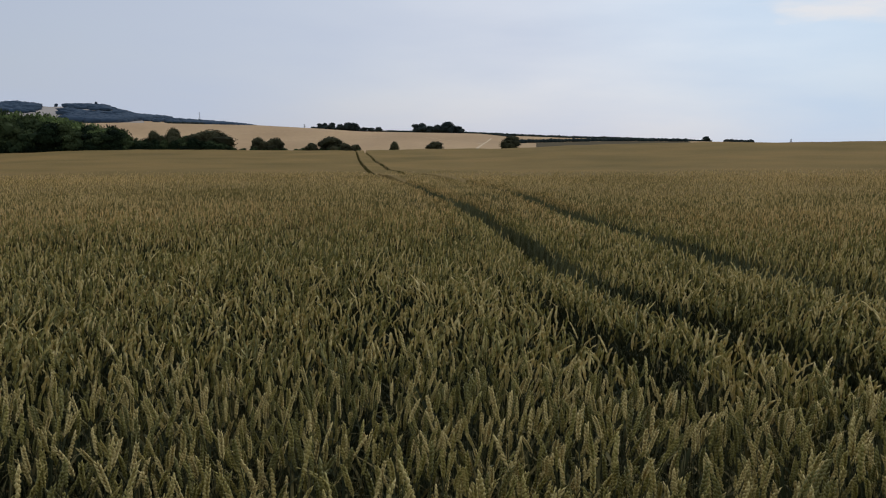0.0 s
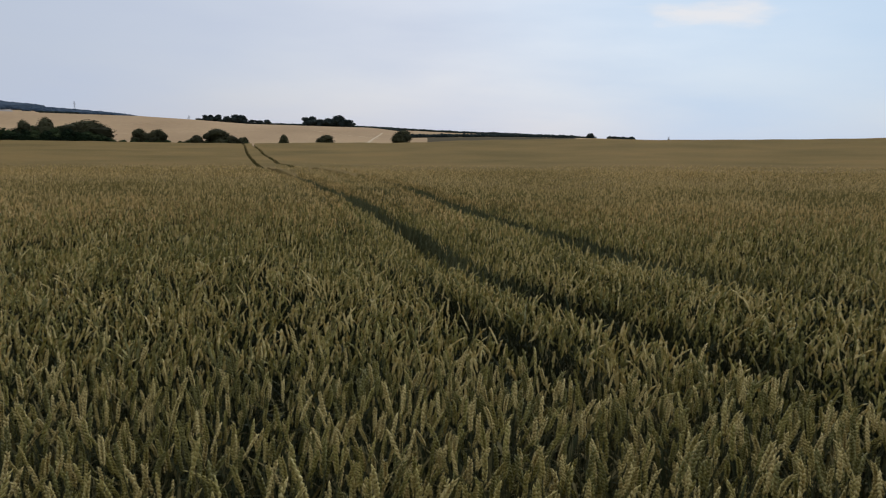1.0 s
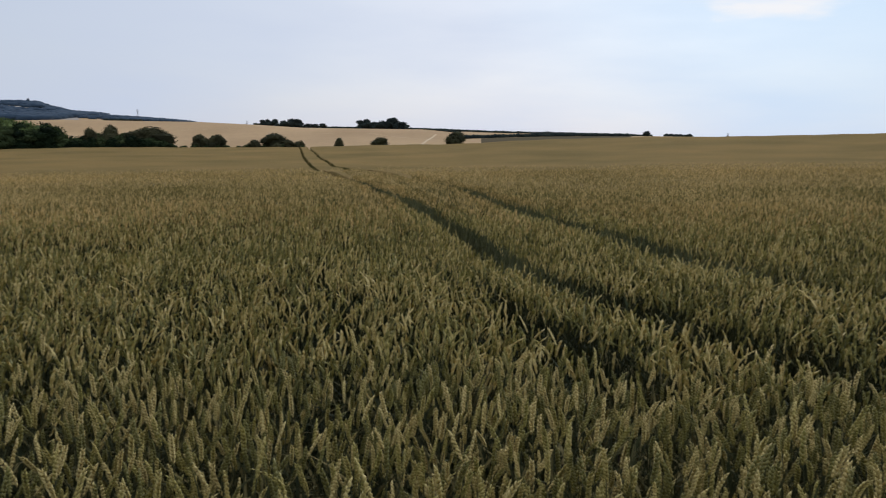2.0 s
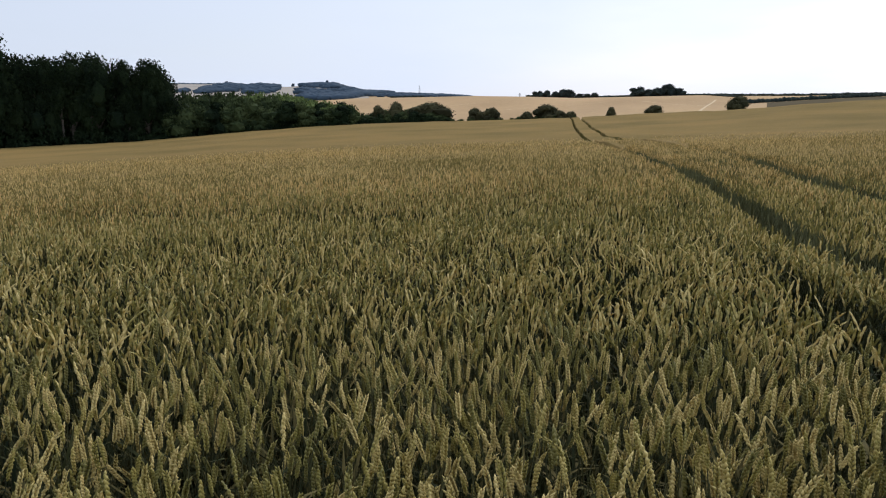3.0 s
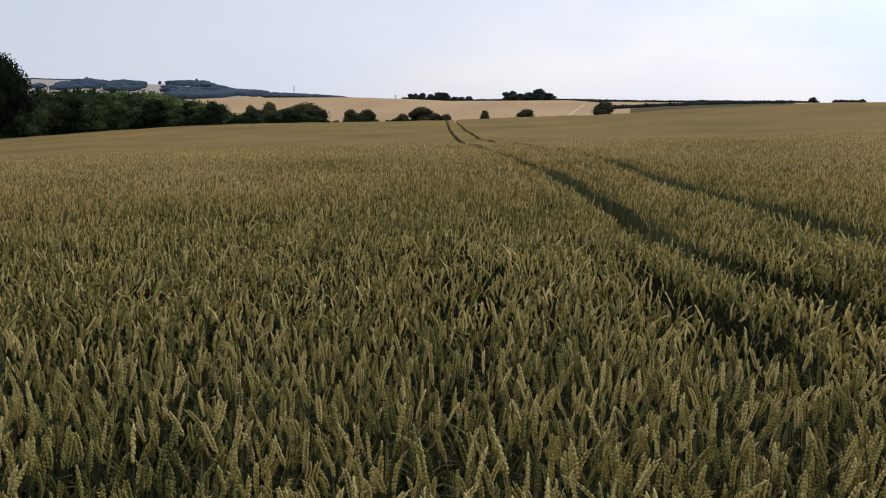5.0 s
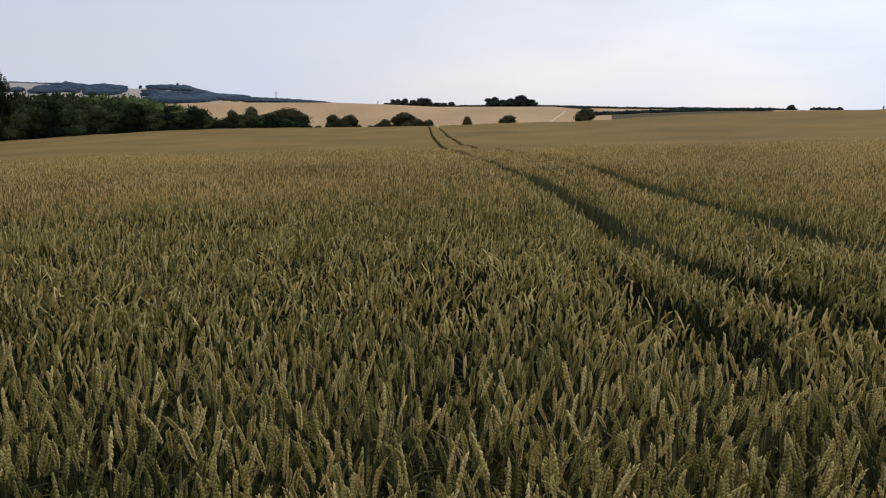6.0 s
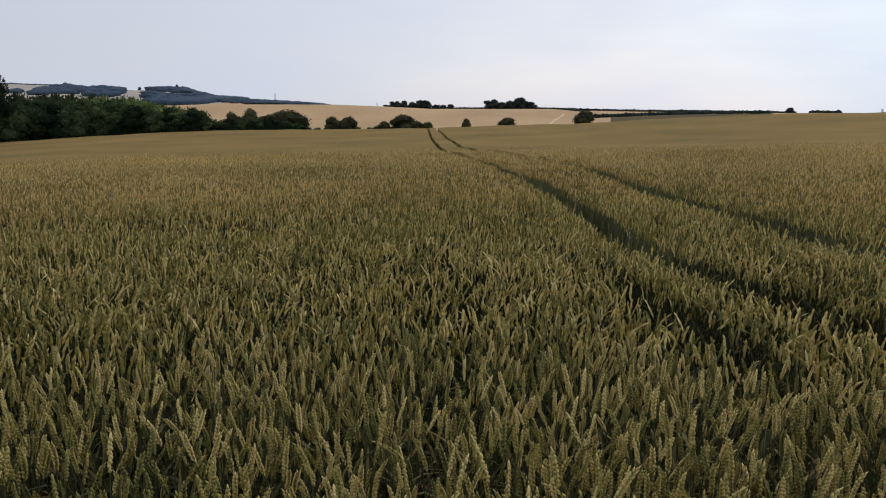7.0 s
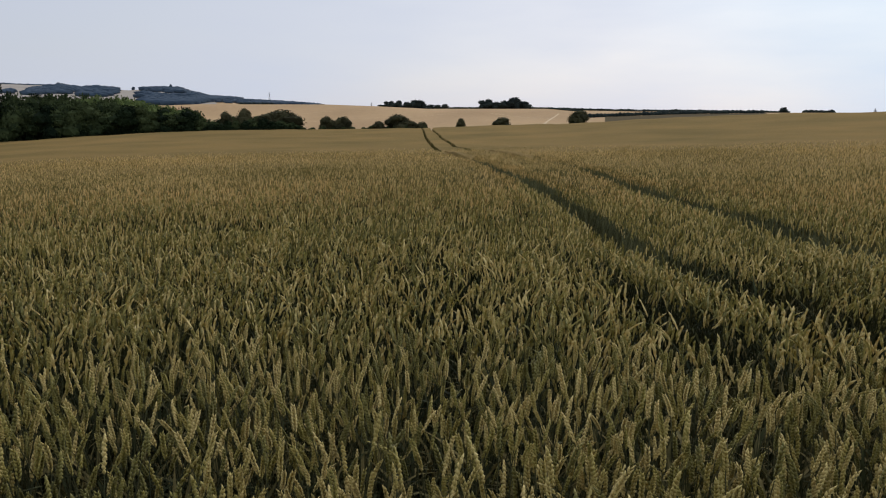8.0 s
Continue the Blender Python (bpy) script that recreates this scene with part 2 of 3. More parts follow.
def ground(x, y):
    """The ground's height: a monotone cubic along each bearing."""
    x, y = np.asarray(x, float), np.asarray(y, float)
    r, b = np.hypot(x, y), np.degrees(np.arctan2(x, y))
    z, h = rise(b), np.diff(KNOTS)
    s = np.diff(z, axis=-1) / h
    d = np.zeros_like(z)
    a, c = s[..., :-1], s[..., 1:]
    d[..., 1:-1] = np.where(a * c > 0, 2 * a * c / np.where(a + c == 0, 1, a + c), 0)
    d[..., 0], d[..., -1] = s[..., 0], s[..., -1]
    k = np.clip(np.searchsorted(KNOTS, r, side="right") - 1, 0, len(h) - 1)
    take = lambda v, i: np.take_along_axis(v, i[..., None], -1)[..., 0]
    hk = h[k]
    t = np.clip((r - KNOTS[k]) / hk, 0, 1)
    z0, z1, d0, d1 = take(z, k), take(z, k + 1), take(d, k), take(d, k + 1)
    return (2 * t**3 - 3 * t**2 + 1) * z0 + (t**3 - 2 * t**2 + t) * hk * d0 + (3 * t**2 - 2 * t**3) * z1 + (t**3 - t**2) * hk * d1


def at(b, r, up=0.0):
    """The place at a bearing and a distance, on the ground."""
    x, y = r * math.sin(radians(b)), r * math.cos(radians(b))
    return Vector((x, y, float(ground(x, y)) + up))


# the tractor's two wheel tracks, a trodden gap beside them, and a thin lane running off to the wood
TRACK_A = [(8.6, -4.4), (5.4, -1.3), (3.6, 0.4), (2.45, 1.6), (1.73, 2.5), (1.57, 3.0), (1.44, 3.3), (1.35, 3.55), (1.25, 4.0), (1.14, 4.4), (1.04, 4.9), (0.95, 5.3), (0.89, 5.9), (0.84, 6.5), (0.76, 7.7), (0.63, 9.0), (0.53, 10.0), (0.38, 11.1), (0.22, 12.7), (-0.08, 14.7), (-0.46, 17.85), (-1.24, 23.7), (-1.47, 25.5), (-2.2, 29.5), (-3.08, 36.1), (-4.6, 50.5), (-4.98, 54.3), (-5.93, 60.5), (-7.62, 73.3), (-8.42, 79.6), (-12.1, 109.5), (-13.75, 122.0)]
TRACK_C = [(9.6, -3.4), (6.4, -0.3), (4.6, 1.4), (3.45, 2.6), (2.86, 3.5), (2.66, 4.05), (2.53, 4.3), (2.42, 4.75), (2.35, 5.3), (2.25, 5.8), (2.17, 6.4), (2.12, 7.2), (1.99, 7.9), (1.93, 8.95), (1.80, 10.3), (1.68, 12.5), (1.50, 15.0), (1.17, 17.7), (0.84, 21.1), (0.12, 27.5), (-0.83, 32.4), (-2.45, 51.5), (-3.16, 56.1), (-4.33, 61.0), (-6.0, 73.2), (-7.08, 80.5), (-7.80, 87.3), (-10.35, 104.0), (-12.1, 122.0)]
TRACK_B = [(0.50, 5.1), (0.56, 4.7), (0.63, 4.0), (0.75, 3.5), (0.81, 3.2), (0.86, 2.95), (0.91, 2.65)]
LANE = [(-9.5, 7.0), (-6.1, 6.75), (-4.2, 6.35), (-2.6, 6.3), (-1.2, 6.6)]


def off_line(x, y, line):
    best = np.full(np.shape(x), 1e9)
    for (ax, ay), (bx, by) in zip(line, line[1:]):
        ux, uy = bx - ax, by - ay
        t = np.clip(((x - ax) * ux + (y - ay) * uy) / (ux * ux + uy * uy), 0, 1)
        best = np.minimum(best, np.hypot(x - ax - t * ux, y - ay - t * uy))
    return best


def in_track(x, y, more=0.0):
    wide = np.interp(np.hypot(x, y), (4, 9, 14, 30, 52, 60, 90), (0.150, 0.160, 0.165, 0.165, 0.17, 0.14, 0.11)) + more
    gap = np.interp(np.hypot(x, y), (2.5, 3.3, 4.6), (0.105, 0.095, 0.055)) + more
    return (off_line(x, y, TRACK_A) < wide) | (off_line(x, y, TRACK_C) < wide * np.interp(np.hypot(x, y), (5, 13), (1.5, 1.1))) | (off_line(x, y, TRACK_B) < gap)


# ---- mesh helpers ----
def mesh_of(name, verts, faces, materials, slots=None, smooth=False):
    """A mesh from arrays: faces all with the same number of corners."""
    verts, faces = np.asarray(verts, np.float32), np.asarray(faces, np.int32)
    me = bpy.data.meshes.new(name)
    me.vertices.add(len(verts))
    me.vertices.foreach_set("co", verts.ravel())
    me.loops.add(faces.size)
    me.loops.foreach_set("vertex_index", faces.ravel())
    me.polygons.add(len(faces))
    me.polygons.foreach_set("loop_start", np.arange(0, faces.size, faces.shape[1], dtype=np.int32))
    for m in materials:
        me.materials.append(m)
    if slots is not None:
        me.polygons.foreach_set("material_index", np.asarray(slots, np.int32))
    me.polygons.foreach_set("use_smooth", np.full(len(faces), smooth))
    me.update(calc_edges=True)
    return me


def joined(pieces):
    """Joins (verts, faces, slot) pieces into one set of arrays."""
    v, f, s, n = [], [], [], 0
    for verts, faces, slot in pieces:
        v.append(np.asarray(verts, float))
        f.append(np.asarray(faces, int) + n)
        s.append(np.full(len(faces), slot))
        n += len(verts)
    return np.concatenate(v), np.concatenate(f), np.concatenate(s)


def tube(points, radii, sides=4):
    """A closed tapering tube along points, as triangles."""
    p, n = np.asarray(points, float), len(points)
    ang = np.arange(sides) * 2 * np.pi / sides
    v, f = [], []
    for k in range(n):
        d = p[min(k + 1, n - 1)] - p[max(k - 1, 0)]
        d /= np.linalg.norm(d) + 1e-9
        u = np.cross(d, (0.3, 0.9, 0.1))
        u /= np.linalg.norm(u)
        w = np.cross(d, u)
        v += [p[k] + radii[k] * (np.cos(a) * u + np.sin(a) * w) for a in ang]
    for k in range(n - 1):
        for j in range(sides):
            a, b, c, d = k * sides + j, k * sides + (j + 1) % sides, (k + 1) * sides + (j + 1) % sides, (k + 1) * sides + j
            f += [(a, b, c), (a, c, d)]
    v += [p[0], p[-1]]
    for j in range(sides):
        f += [(n * sides, (j + 1) % sides, j), (n * sides + 1, (n - 1) * sides + j, (n - 1) * sides + (j + 1) % sides)]
    return np.array(v), np.array(f)


def blade(points, widths, face=(0, 1, 0)):
    """A leaf blade: a strip along points with a shallow keel."""
    p, side = np.asarray(points, float), np.asarray(face, float)
    v, f = [], []
    for q, w in zip(p, widths):
        v += [q - side * w / 2, q + side * w / 2]
    for k in range(len(p) - 1):
        a = 2 * k
        f += [(a, a + 1, a + 3), (a, a + 3, a + 2)]
    return np.array(v), np.array(f)


# ---- wheat: stalks of several shapes and grades ----
rng = np.random.default_rng(7)


def ear_fine(r, length, lean):
    """An awnless ear: two rows of plump, blunt spikelets packed up a curved axis."""
    verts, faces, n, hook = [], [], 16, None
    for k in range(n):
        u = (k + 0.5) / n
        w = (0.84 + 0.24 * math.sin(math.pi * (0.1 + 0.8 * u))) * (1.0 if u < 0.9 else 0.74) * (1.0 if u > 0.1 else 0.8)
        z, x = length * u * 0.93, lean * u * u * length
        side = 1 if k % 2 else -1
        turn = r.normal(0, 0.22)
        a, l, t = 0.0056 * w, 0.0170 * (0.75 + 0.3 * w), 0.0041 * w
        out = np.array([math.cos(turn) * side, math.sin(turn) * side, 0])
        across = np.array([-out[1], out[0], 0])
        axis = out * 0.22 + np.array([lean * 2 * u, 0, 1])
        axis /= np.linalg.norm(axis)
        c = np.array([x, 0, z]) + out * 0.0032 * w
        v = [c - axis * l * 0.45, c + across * a, c + out * t, c - across * a, c - out * t, c + axis * l * 0.5 + out * 0.0012]
        # each spikelet springs from the inside of the one below
        at_v = [len(verts) + q for q in range(6)]
        if hook is not None:
            at_v = [hook] + [len(verts) + q for q in range(5)]
            v = v[1:]
        verts += v
        faces += [tuple(at_v[q] for q in tri) for tri in ((0, 2, 1), (0, 3, 2), (0, 4, 3), (0, 1, 4), (5, 1, 2), (5, 2, 3), (5, 3, 4), (5, 4, 1))]
        hook = at_v[4]
    return np.array(verts), np.array(faces)


def ear_plain(length, lean, sides=4, rings=4, stout=1.0):
    """The same ear, coarser: a knobbly spindle."""
    v, f = [(0, 0, -0.004)], []
    for k in range(rings):
        u = (k + 0.6) / rings * 0.95
        w = 0.0074 * stout * (0.85 + 0.22 * math.sin(math.pi * min(1, u * 0.8 + 0.15))) * (1.13 if k % 2 else 0.89)
        for j in range(sides):
            a = 2 * math.pi * (j + 0.5 * (k % 2)) / sides
            v.append((lean * u * u * length + w * math.cos(a), 0.8 * w * math.sin(a), length * u))
    v.append((lean * length, 0, length))
    for j in range(sides):
        f.append((0, 1 + (j + 1) % sides, 1 + j))
        f.append((len(v) - 1, 1 + (rings - 1) * sides + j, 1 + (rings - 1) * sides + (j + 1) % sides))
    for k in range(rings - 1):
        for j in range(sides):
            a, b = 1 + k * sides + j, 1 + k * sides + (j + 1) % sides
            f += [(a, b, b + sides), (a, b + sides, a + sides)]
    return np.array(v), np.array(f)


def leaf_curve(r, base, reach, droop, steps):
    """A blade that leaves the stem upwards and bends over."""
    a, pts, p, el = r.uniform(0, 2 * math.pi), [], np.array(base, float), r.uniform(1.0, 1.4)
    for k in range(steps + 1):
        pts.append(p.copy())
        p = p + reach / steps * np.array([math.cos(a) * math.cos(el), math.sin(a) * math.cos(el), math.sin(el)])
        el -= droop / steps
    return pts, (-math.sin(a), math.cos(a), 0)


def stalk(r, grade, slim=False):
    """Pieces of a stalk with its ear's foot at the origin: ear 0, leaf 1, stem 2."""
    length, lean = r.uniform(0.060, 0.088), abs(r.normal(0, 0.16)) + 0.02
    if r.random() < 0.05:
        lean = r.uniform(0.5, 1.0)
    pieces = []
    if grade == 0:
        pieces.append((*ear_fine(r, length, lean), 0))
        pieces.append((*tube([(-0.02, 0, -0.75), (0, 0, 0.004)], [0.0024, 0.0014], 3), 2))
        for k in range(4):
            pts, face = leaf_curve(r, (-0.01, 0, r.uniform(-0.32, -0.20) - 0.12 * k), r.uniform(0.16, 0.27), r.uniform(0.8, 2.8), 3)
            pieces.append((*blade(pts, (0.007, 0.013, 0.011, 0.001), face), 1))
    elif grade == 1.5:
        pieces.append((*ear_plain(length * 0.98, lean, 3, 2, 0.84), 0))
        pts, face = leaf_curve(r, (-0.01, 0, r.uniform(-0.36, -0.24)), r.uniform(0.16, 0.24), r.uniform(0.4, 1.4), 1)
        pieces.append((*blade(pts, (0.014, 0.005), face), 1))
        if slim:
            pieces.append((*blade([(-0.03, 0, -0.72), (0, 0, 0.0)], (0.011, 0.006), (0.7, 0.7, 0)), 2))
            pts, face = leaf_curve(r, (-0.01, 0, r.uniform(-0.55, -0.4)), r.uniform(0.2, 0.3), r.uniform(0.3, 1.2), 1)
            pieces.append((*blade(pts, (0.018, 0.007), face), 1))
    elif grade == 1:
        pieces.append((*ear_plain(length, lean, 3, 4, 0.82), 0))
        pieces.append((*blade([(-0.02, 0, -0.62), (0, 0, 0.0)], (0.006, 0.004), (0.7, 0.7, 0)), 2))
        for k in range(2):
            pts, face = leaf_curve(r, (-0.01, 0, r.uniform(-0.34, -0.20) - 0.14 * k), r.uniform(0.15, 0.26), r.uniform(0.8, 2.6), 2)
            pieces.append((*blade(pts, (0.009, 0.014, 0.003), face), 1))
    else:
        v, f = ear_plain(length * 1.05, lean * 0.7, 3, 1)
        pieces.append((v, f, 0))
    return pieces


def verge(x, y):
    """The strips of crop that border the wheel tracks."""
    wide = np.interp(np.hypot(x, y), (18, 25, 29), (0.42, 0.36, 0.2))
    return (off_line(x, y, TRACK_A) < wide) | (off_line(x, y, TRACK_C) < wide)


def spread(r_from, r_to, per_m2, b_from=-47.0, b_to=47.0, fade_in=0.0, fade_out=0.0):
    """Places on a jittered grid in a sector of the field, off the tracks."""
    step = 1 / math.sqrt(per_m2)
    gx, gy = np.meshgrid(np.arange(-r_to, r_to, step), np.arange(-r_to, r_to, step))
    x = gx.ravel() + rng.uniform(-0.6, 0.6, gx.size) * step
    y = gy.ravel() + rng.uniform(-0.6, 0.6, gx.size) * step
    r, b = np.hypot(x, y), np.degrees(np.arctan2(x, y))
    ok = (r > r_from) & (r < r_to) & (b > b_from) & (b < b_to) & ~in_track(x, y)
    ok &= (r < 24.5) | ~in_track(x, y, 0.2)
    ok &= (r - r_from > rng.uniform(0, 1, x.size) * fade_in) & (r_to - r > rng.uniform(0, 1, x.size) * fade_out)
    # the crop grows in tufts, with small gaps between
    tuft = np.sin(23 * x + 4 * np.sin(9 * y)) + np.sin(21 * y + 4 * np.sin(11 * x + 1)) + np.sin(5.1 * x - 3.7 * y) * np.sin(4.3 * y + 2.2 * x)
    beside = np.minimum(off_line(x, y, TRACK_A), off_line(x, y, TRACK_C)) < 0.5
    ok &= beside | (tuft + rng.normal(0, 0.6, x.size) > np.interp(r, (4, 7), (-1.05, -1.25)))
    return x[ok], y[ok]


def crop_height(x, y):
    """Ear feet: uneven, shorter in places and beside the tracks."""
    lane = 0.09 * np.exp(-(off_line(x, y, LANE) / 0.34) ** 2)
    wave = 0.030 * np.sin(1.7 * x + 0.6 * y) * np.sin(1.1 * y - 0.7 * x + 1.0) + 0.02 * np.sin(0.45 * x - 0.31 * y)
    near = np.minimum(np.minimum(off_line(x, y, TRACK_A), off_line(x, y, TRACK_C)), off_line(x, y, TRACK_B))
    return CROP - 0.085 + wave - lane - 0.035 * np.exp(-((near - 0.20) / 0.20) ** 2) + rng.normal(0, 1, np.shape(x)) * np.interp(near, (0.25, 0.8), (0.025, 0.042)) * np.interp(np.hypot(x, y), (4, 7), (1.25, 1.0))


def sow(name, x, y, grade, variants=14, label="", slim=False, ripe=False, drop=0.0):
    """All stalks of one grade as one object."""
    kinds = [joined(stalk(rng, grade, slim)) for _ in range(variants)]
    pick = rng.integers(0, variants, len(x))
    z = ground(x, y) + crop_height(x, y) - drop
    vs, fs, ss, n = [], [], [], 0
    for k, (v, f, s) in enumerate(kinds):
        i = np.flatnonzero(pick == k)
        if not len(i):
            continue
        yaw, size = rng.uniform(0, 2 * np.pi, len(i)), rng.uniform(0.8, 1.1, len(i))
        tilt = 0.23 if grade <= 1 else 0.2
        tx, ty = rng.normal(0.03, tilt, len(i)), rng.normal(0, tilt, len(i))
        c, s_ = np.cos(yaw), np.sin(yaw)
        p = np.einsum("n,vk->nvk", size, v)
        q = np.empty_like(p)
        q[..., 0] = c[:, None] * p[..., 0] - s_[:, None] * p[..., 1]
        q[..., 1] = s_[:, None] * p[..., 0] + c[:, None] * p[..., 1]
        q[..., 2] = p[..., 2]
        q[..., 0] += tx[:, None] * p[..., 2] + x[i][:, None]
        q[..., 1] += ty[:, None] * p[..., 2] + y[i][:, None]
        q[..., 2] += z[i][:, None]
        vs.append(q.reshape(-1, 3))
        fs.append((f[None] + (np.arange(len(i)) * len(v))[:, None, None]).reshape(-1, 3) + n)
        ss.append(np.tile(s, len(i)))
        n += len(v) * len(i)
    ob = new(name, mesh_of(name, np.concatenate(vs), np.concatenate(fs), [(REDDER if grade > 1.2 else GOLDEN) if ripe else EAR, LIT_STALK if slim else LEAF, LIT_STALK if slim else STEM], np.concatenate(ss), smooth=grade == 0))
    return tagged(ob, label, "wheat", kind="stuff")


# ---- ground: one sheet to the horizon ----
def polar_sheet(rs, bs, height):
    """Grid of places over distances and bearings, closed round the circle if the bearings are."""
    rr, bb = np.meshgrid(rs, np.radians(bs), indexing="ij")
    x, y = rr * np.sin(bb), rr * np.cos(bb)
    v = np.stack([x, y, height(x, y)], -1).reshape(-1, 3)
    n, m = len(rs), len(bs)
    i, j = np.meshgrid(np.arange(n - 1), np.arange(m - 1), indexing="ij")
    a = (i * m + j).ravel()
    return v, np.stack([a, a + 1, a + m + 1, a + m], -1), rr, np.degrees(bb)


BEAR = np.concatenate([np.arange(-180, -50, 2.0), np.arange(-50, 50, 0.5), np.arange(50, 180.1, 2.0)])


def zone(b, r):
    """Which ground: 0 soil, 1 rough grass, 2 ripe field, 3 pale hill field, 4 grey field."""
    z = np.zeros(b.shape, int)
    z[r > FIELD_R - 2] = 1
    z[(r > 215) & (r < 705)] = 2
    z[(r > 250) & (r < 455 + (b - 4.8) * 9.6) & (b > 6.6) & (b < 17.0)] = 4
    z[r > 705] = 3
    z[(r > 705) & (b > -20.5)] = 2
    return z


rs = np.concatenate([[0.001], np.arange(0.5, 24, 0.5), np.arange(24, 135, 3.0), np.geomspace(136, 4700, 90)])
v, f, rr, bb = polar_sheet(rs, BEAR, ground)
mid = v[f].mean(1)
land = new("ground", mesh_of("ground", v, f[:, ::-1], [SOIL, MEADOW, GOLD, PALE, GREYFIELD],
           zone(np.degrees(np.arctan2(mid[:, 0], mid[:, 1])), np.hypot(mid[:, 0], mid[:, 1])), smooth=True))
tagged(land, "rolling farmland with soil, ripe fields and pale hills", "ground", kind="structure")

# ---- the wheat field ----
SHEET_B = np.concatenate([np.arange(-180, -50, 2.0), np.arange(-50, -9, 0.5), np.arange(-9, 4, 0.045), np.arange(4, 17, 0.25), np.arange(17, 50, 0.5), np.arange(50, 180.1, 2.0)])


def canopy_height(x, y):
    cut = in_track(x, y, -0.01)
    wave = 0.04 * np.sin(0.9 * x + 0.3 * y) * np.sin(0.7 * y) + 0.05 * np.sin(0.21 * x - 0.15 * y)
    return ground(x, y) + CROP - np.interp(np.hypot(x, y), (7.5, 8.5, 18, 32), (0.42, 0.32, 0.32, 0.10)) + wave * (np.hypot(x, y) > 15) - np.interp(np.hypot(x, y), (22, 25, 40), (0.6, 0.42, 0.42)) * cut


crs = np.concatenate([np.arange(0.1, 9, 0.3), np.arange(9, 25, 0.5), np.arange(25, 66, 0.45), np.arange(66, FIELD_R - 2, 1.0), [FIELD_R - 1.5, FIELD_R - 0.5]])
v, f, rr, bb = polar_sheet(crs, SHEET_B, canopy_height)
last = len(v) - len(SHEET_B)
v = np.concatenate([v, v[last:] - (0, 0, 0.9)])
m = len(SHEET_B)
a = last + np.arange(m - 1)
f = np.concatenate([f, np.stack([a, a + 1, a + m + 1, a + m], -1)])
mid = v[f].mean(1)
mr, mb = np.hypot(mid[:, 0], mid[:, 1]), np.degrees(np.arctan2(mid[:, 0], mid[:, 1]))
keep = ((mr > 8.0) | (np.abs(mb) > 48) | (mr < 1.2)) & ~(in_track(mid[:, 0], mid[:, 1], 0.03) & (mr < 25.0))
# far track floors take the dark understorey tone to stand for their shade
sheet = new("wheat_canopy", mesh_of("wheat_canopy", v, f[keep][:, ::-1], [CANOPY, UNDER, SHADED_MASS], np.where(mr < 8.0, 2, (mr < 21) | (in_track(mid[:, 0], mid[:, 1], 0.02) & (mr > 47)))[keep], smooth=True))
tagged(sheet, "dense ripening wheat crop covering the field", "wheat", kind="stuff")

OLIVE = "olive and golden awnless wheat on green stems"
BORDER = "olive and golden wheat bordering the wheel tracks"
FARTHER = "golden ripening wheat across the field"


def riper(x, y):
    """Patches where the olive crop has turned gold, more of them on the tracks' side."""
    turn = 0.6 * np.clip(x - 0.4, -0.9, 2.2) + 0.7 * np.sin(1.3 * x + 0.7 * y) + 0.7 * np.sin(1.5 * y - 1.1 * x + 2.0)
    return turn + rng.normal(0, 0.6, len(x)) > 1.0


x, y = spread(1.7, 3.2, 740, fade_out=0.6)
gold = riper(x, y)
sow("wheat_ears", x[~gold], y[~gold], 0, 20, OLIVE)
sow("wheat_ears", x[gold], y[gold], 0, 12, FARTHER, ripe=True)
x, y = spread(2.6, 6.2, 820, fade_in=0.6, fade_out=1.4)
gold = riper(x, y)
sow("wheat_ears", x[~gold], y[~gold], 1, 18, OLIVE)
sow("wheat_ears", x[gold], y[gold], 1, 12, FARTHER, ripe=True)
x, y = spread(4.8, 12.0, 690, fade_in=1.4, fade_out=3.0)
edge = verge(x, y)
golden = np.hypot(x, y) > rng.uniform(6.5, 11.5, len(x))
sow("wheat_ears", x[~edge & ~golden], y[~edge & ~golden], 1.5, 16, OLIVE)
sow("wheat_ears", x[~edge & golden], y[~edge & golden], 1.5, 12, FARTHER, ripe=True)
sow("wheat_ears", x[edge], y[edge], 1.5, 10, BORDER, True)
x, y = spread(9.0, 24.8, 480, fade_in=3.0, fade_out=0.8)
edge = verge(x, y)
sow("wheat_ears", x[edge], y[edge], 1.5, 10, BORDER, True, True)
for r_from, r_to, per_m2, fades in ((8.0, 20.0, 280, (3.2, 4.0)), (16.0, 30.0, 160, (4.0, 3.0)), (27.0, 42.0, 34, (3.0, 12.0))):
    x, y = spread(r_from, r_to, per_m2, fade_in=fades[0], fade_out=fades[1])
    edge = verge(x, y) & (np.hypot(x, y) > 9.0) & (np.hypot(x, y) < 24.3)
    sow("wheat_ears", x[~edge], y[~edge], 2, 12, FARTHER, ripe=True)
for side in ((-180.0, -46.8), (46.8, 180.0)):
    x, y = spread(0.35, 6.8, 400, *side, fade_out=4.5)
    gold = riper(x, y)
    sow("wheat_ears", x[~gold], y[~gold], 2, 12, OLIVE)
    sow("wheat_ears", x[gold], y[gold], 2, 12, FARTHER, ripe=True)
x, y = spread(0.35, 1.3, 500)
sow("wheat_ears", x, y, 2, 12, OLIVE)


# short stalks added so that the wheel tracks' floor comes out less dark
x, y = rng.uniform(-3, 4, 46000), rng.uniform(3, 27, 46000)
low = in_track(x, y, -0.03) & (np.hypot(x, y) > 4.5) & (rng.random(46000) < 0.65 + 0.4 * np.sin(1.9 * y + 0.7 * np.sin(5 * y)))
sow("wheat_regrowth", x[low], y[low], 1.5, 8, "short green wheat filling the wheel tracks", True, drop=0.21)

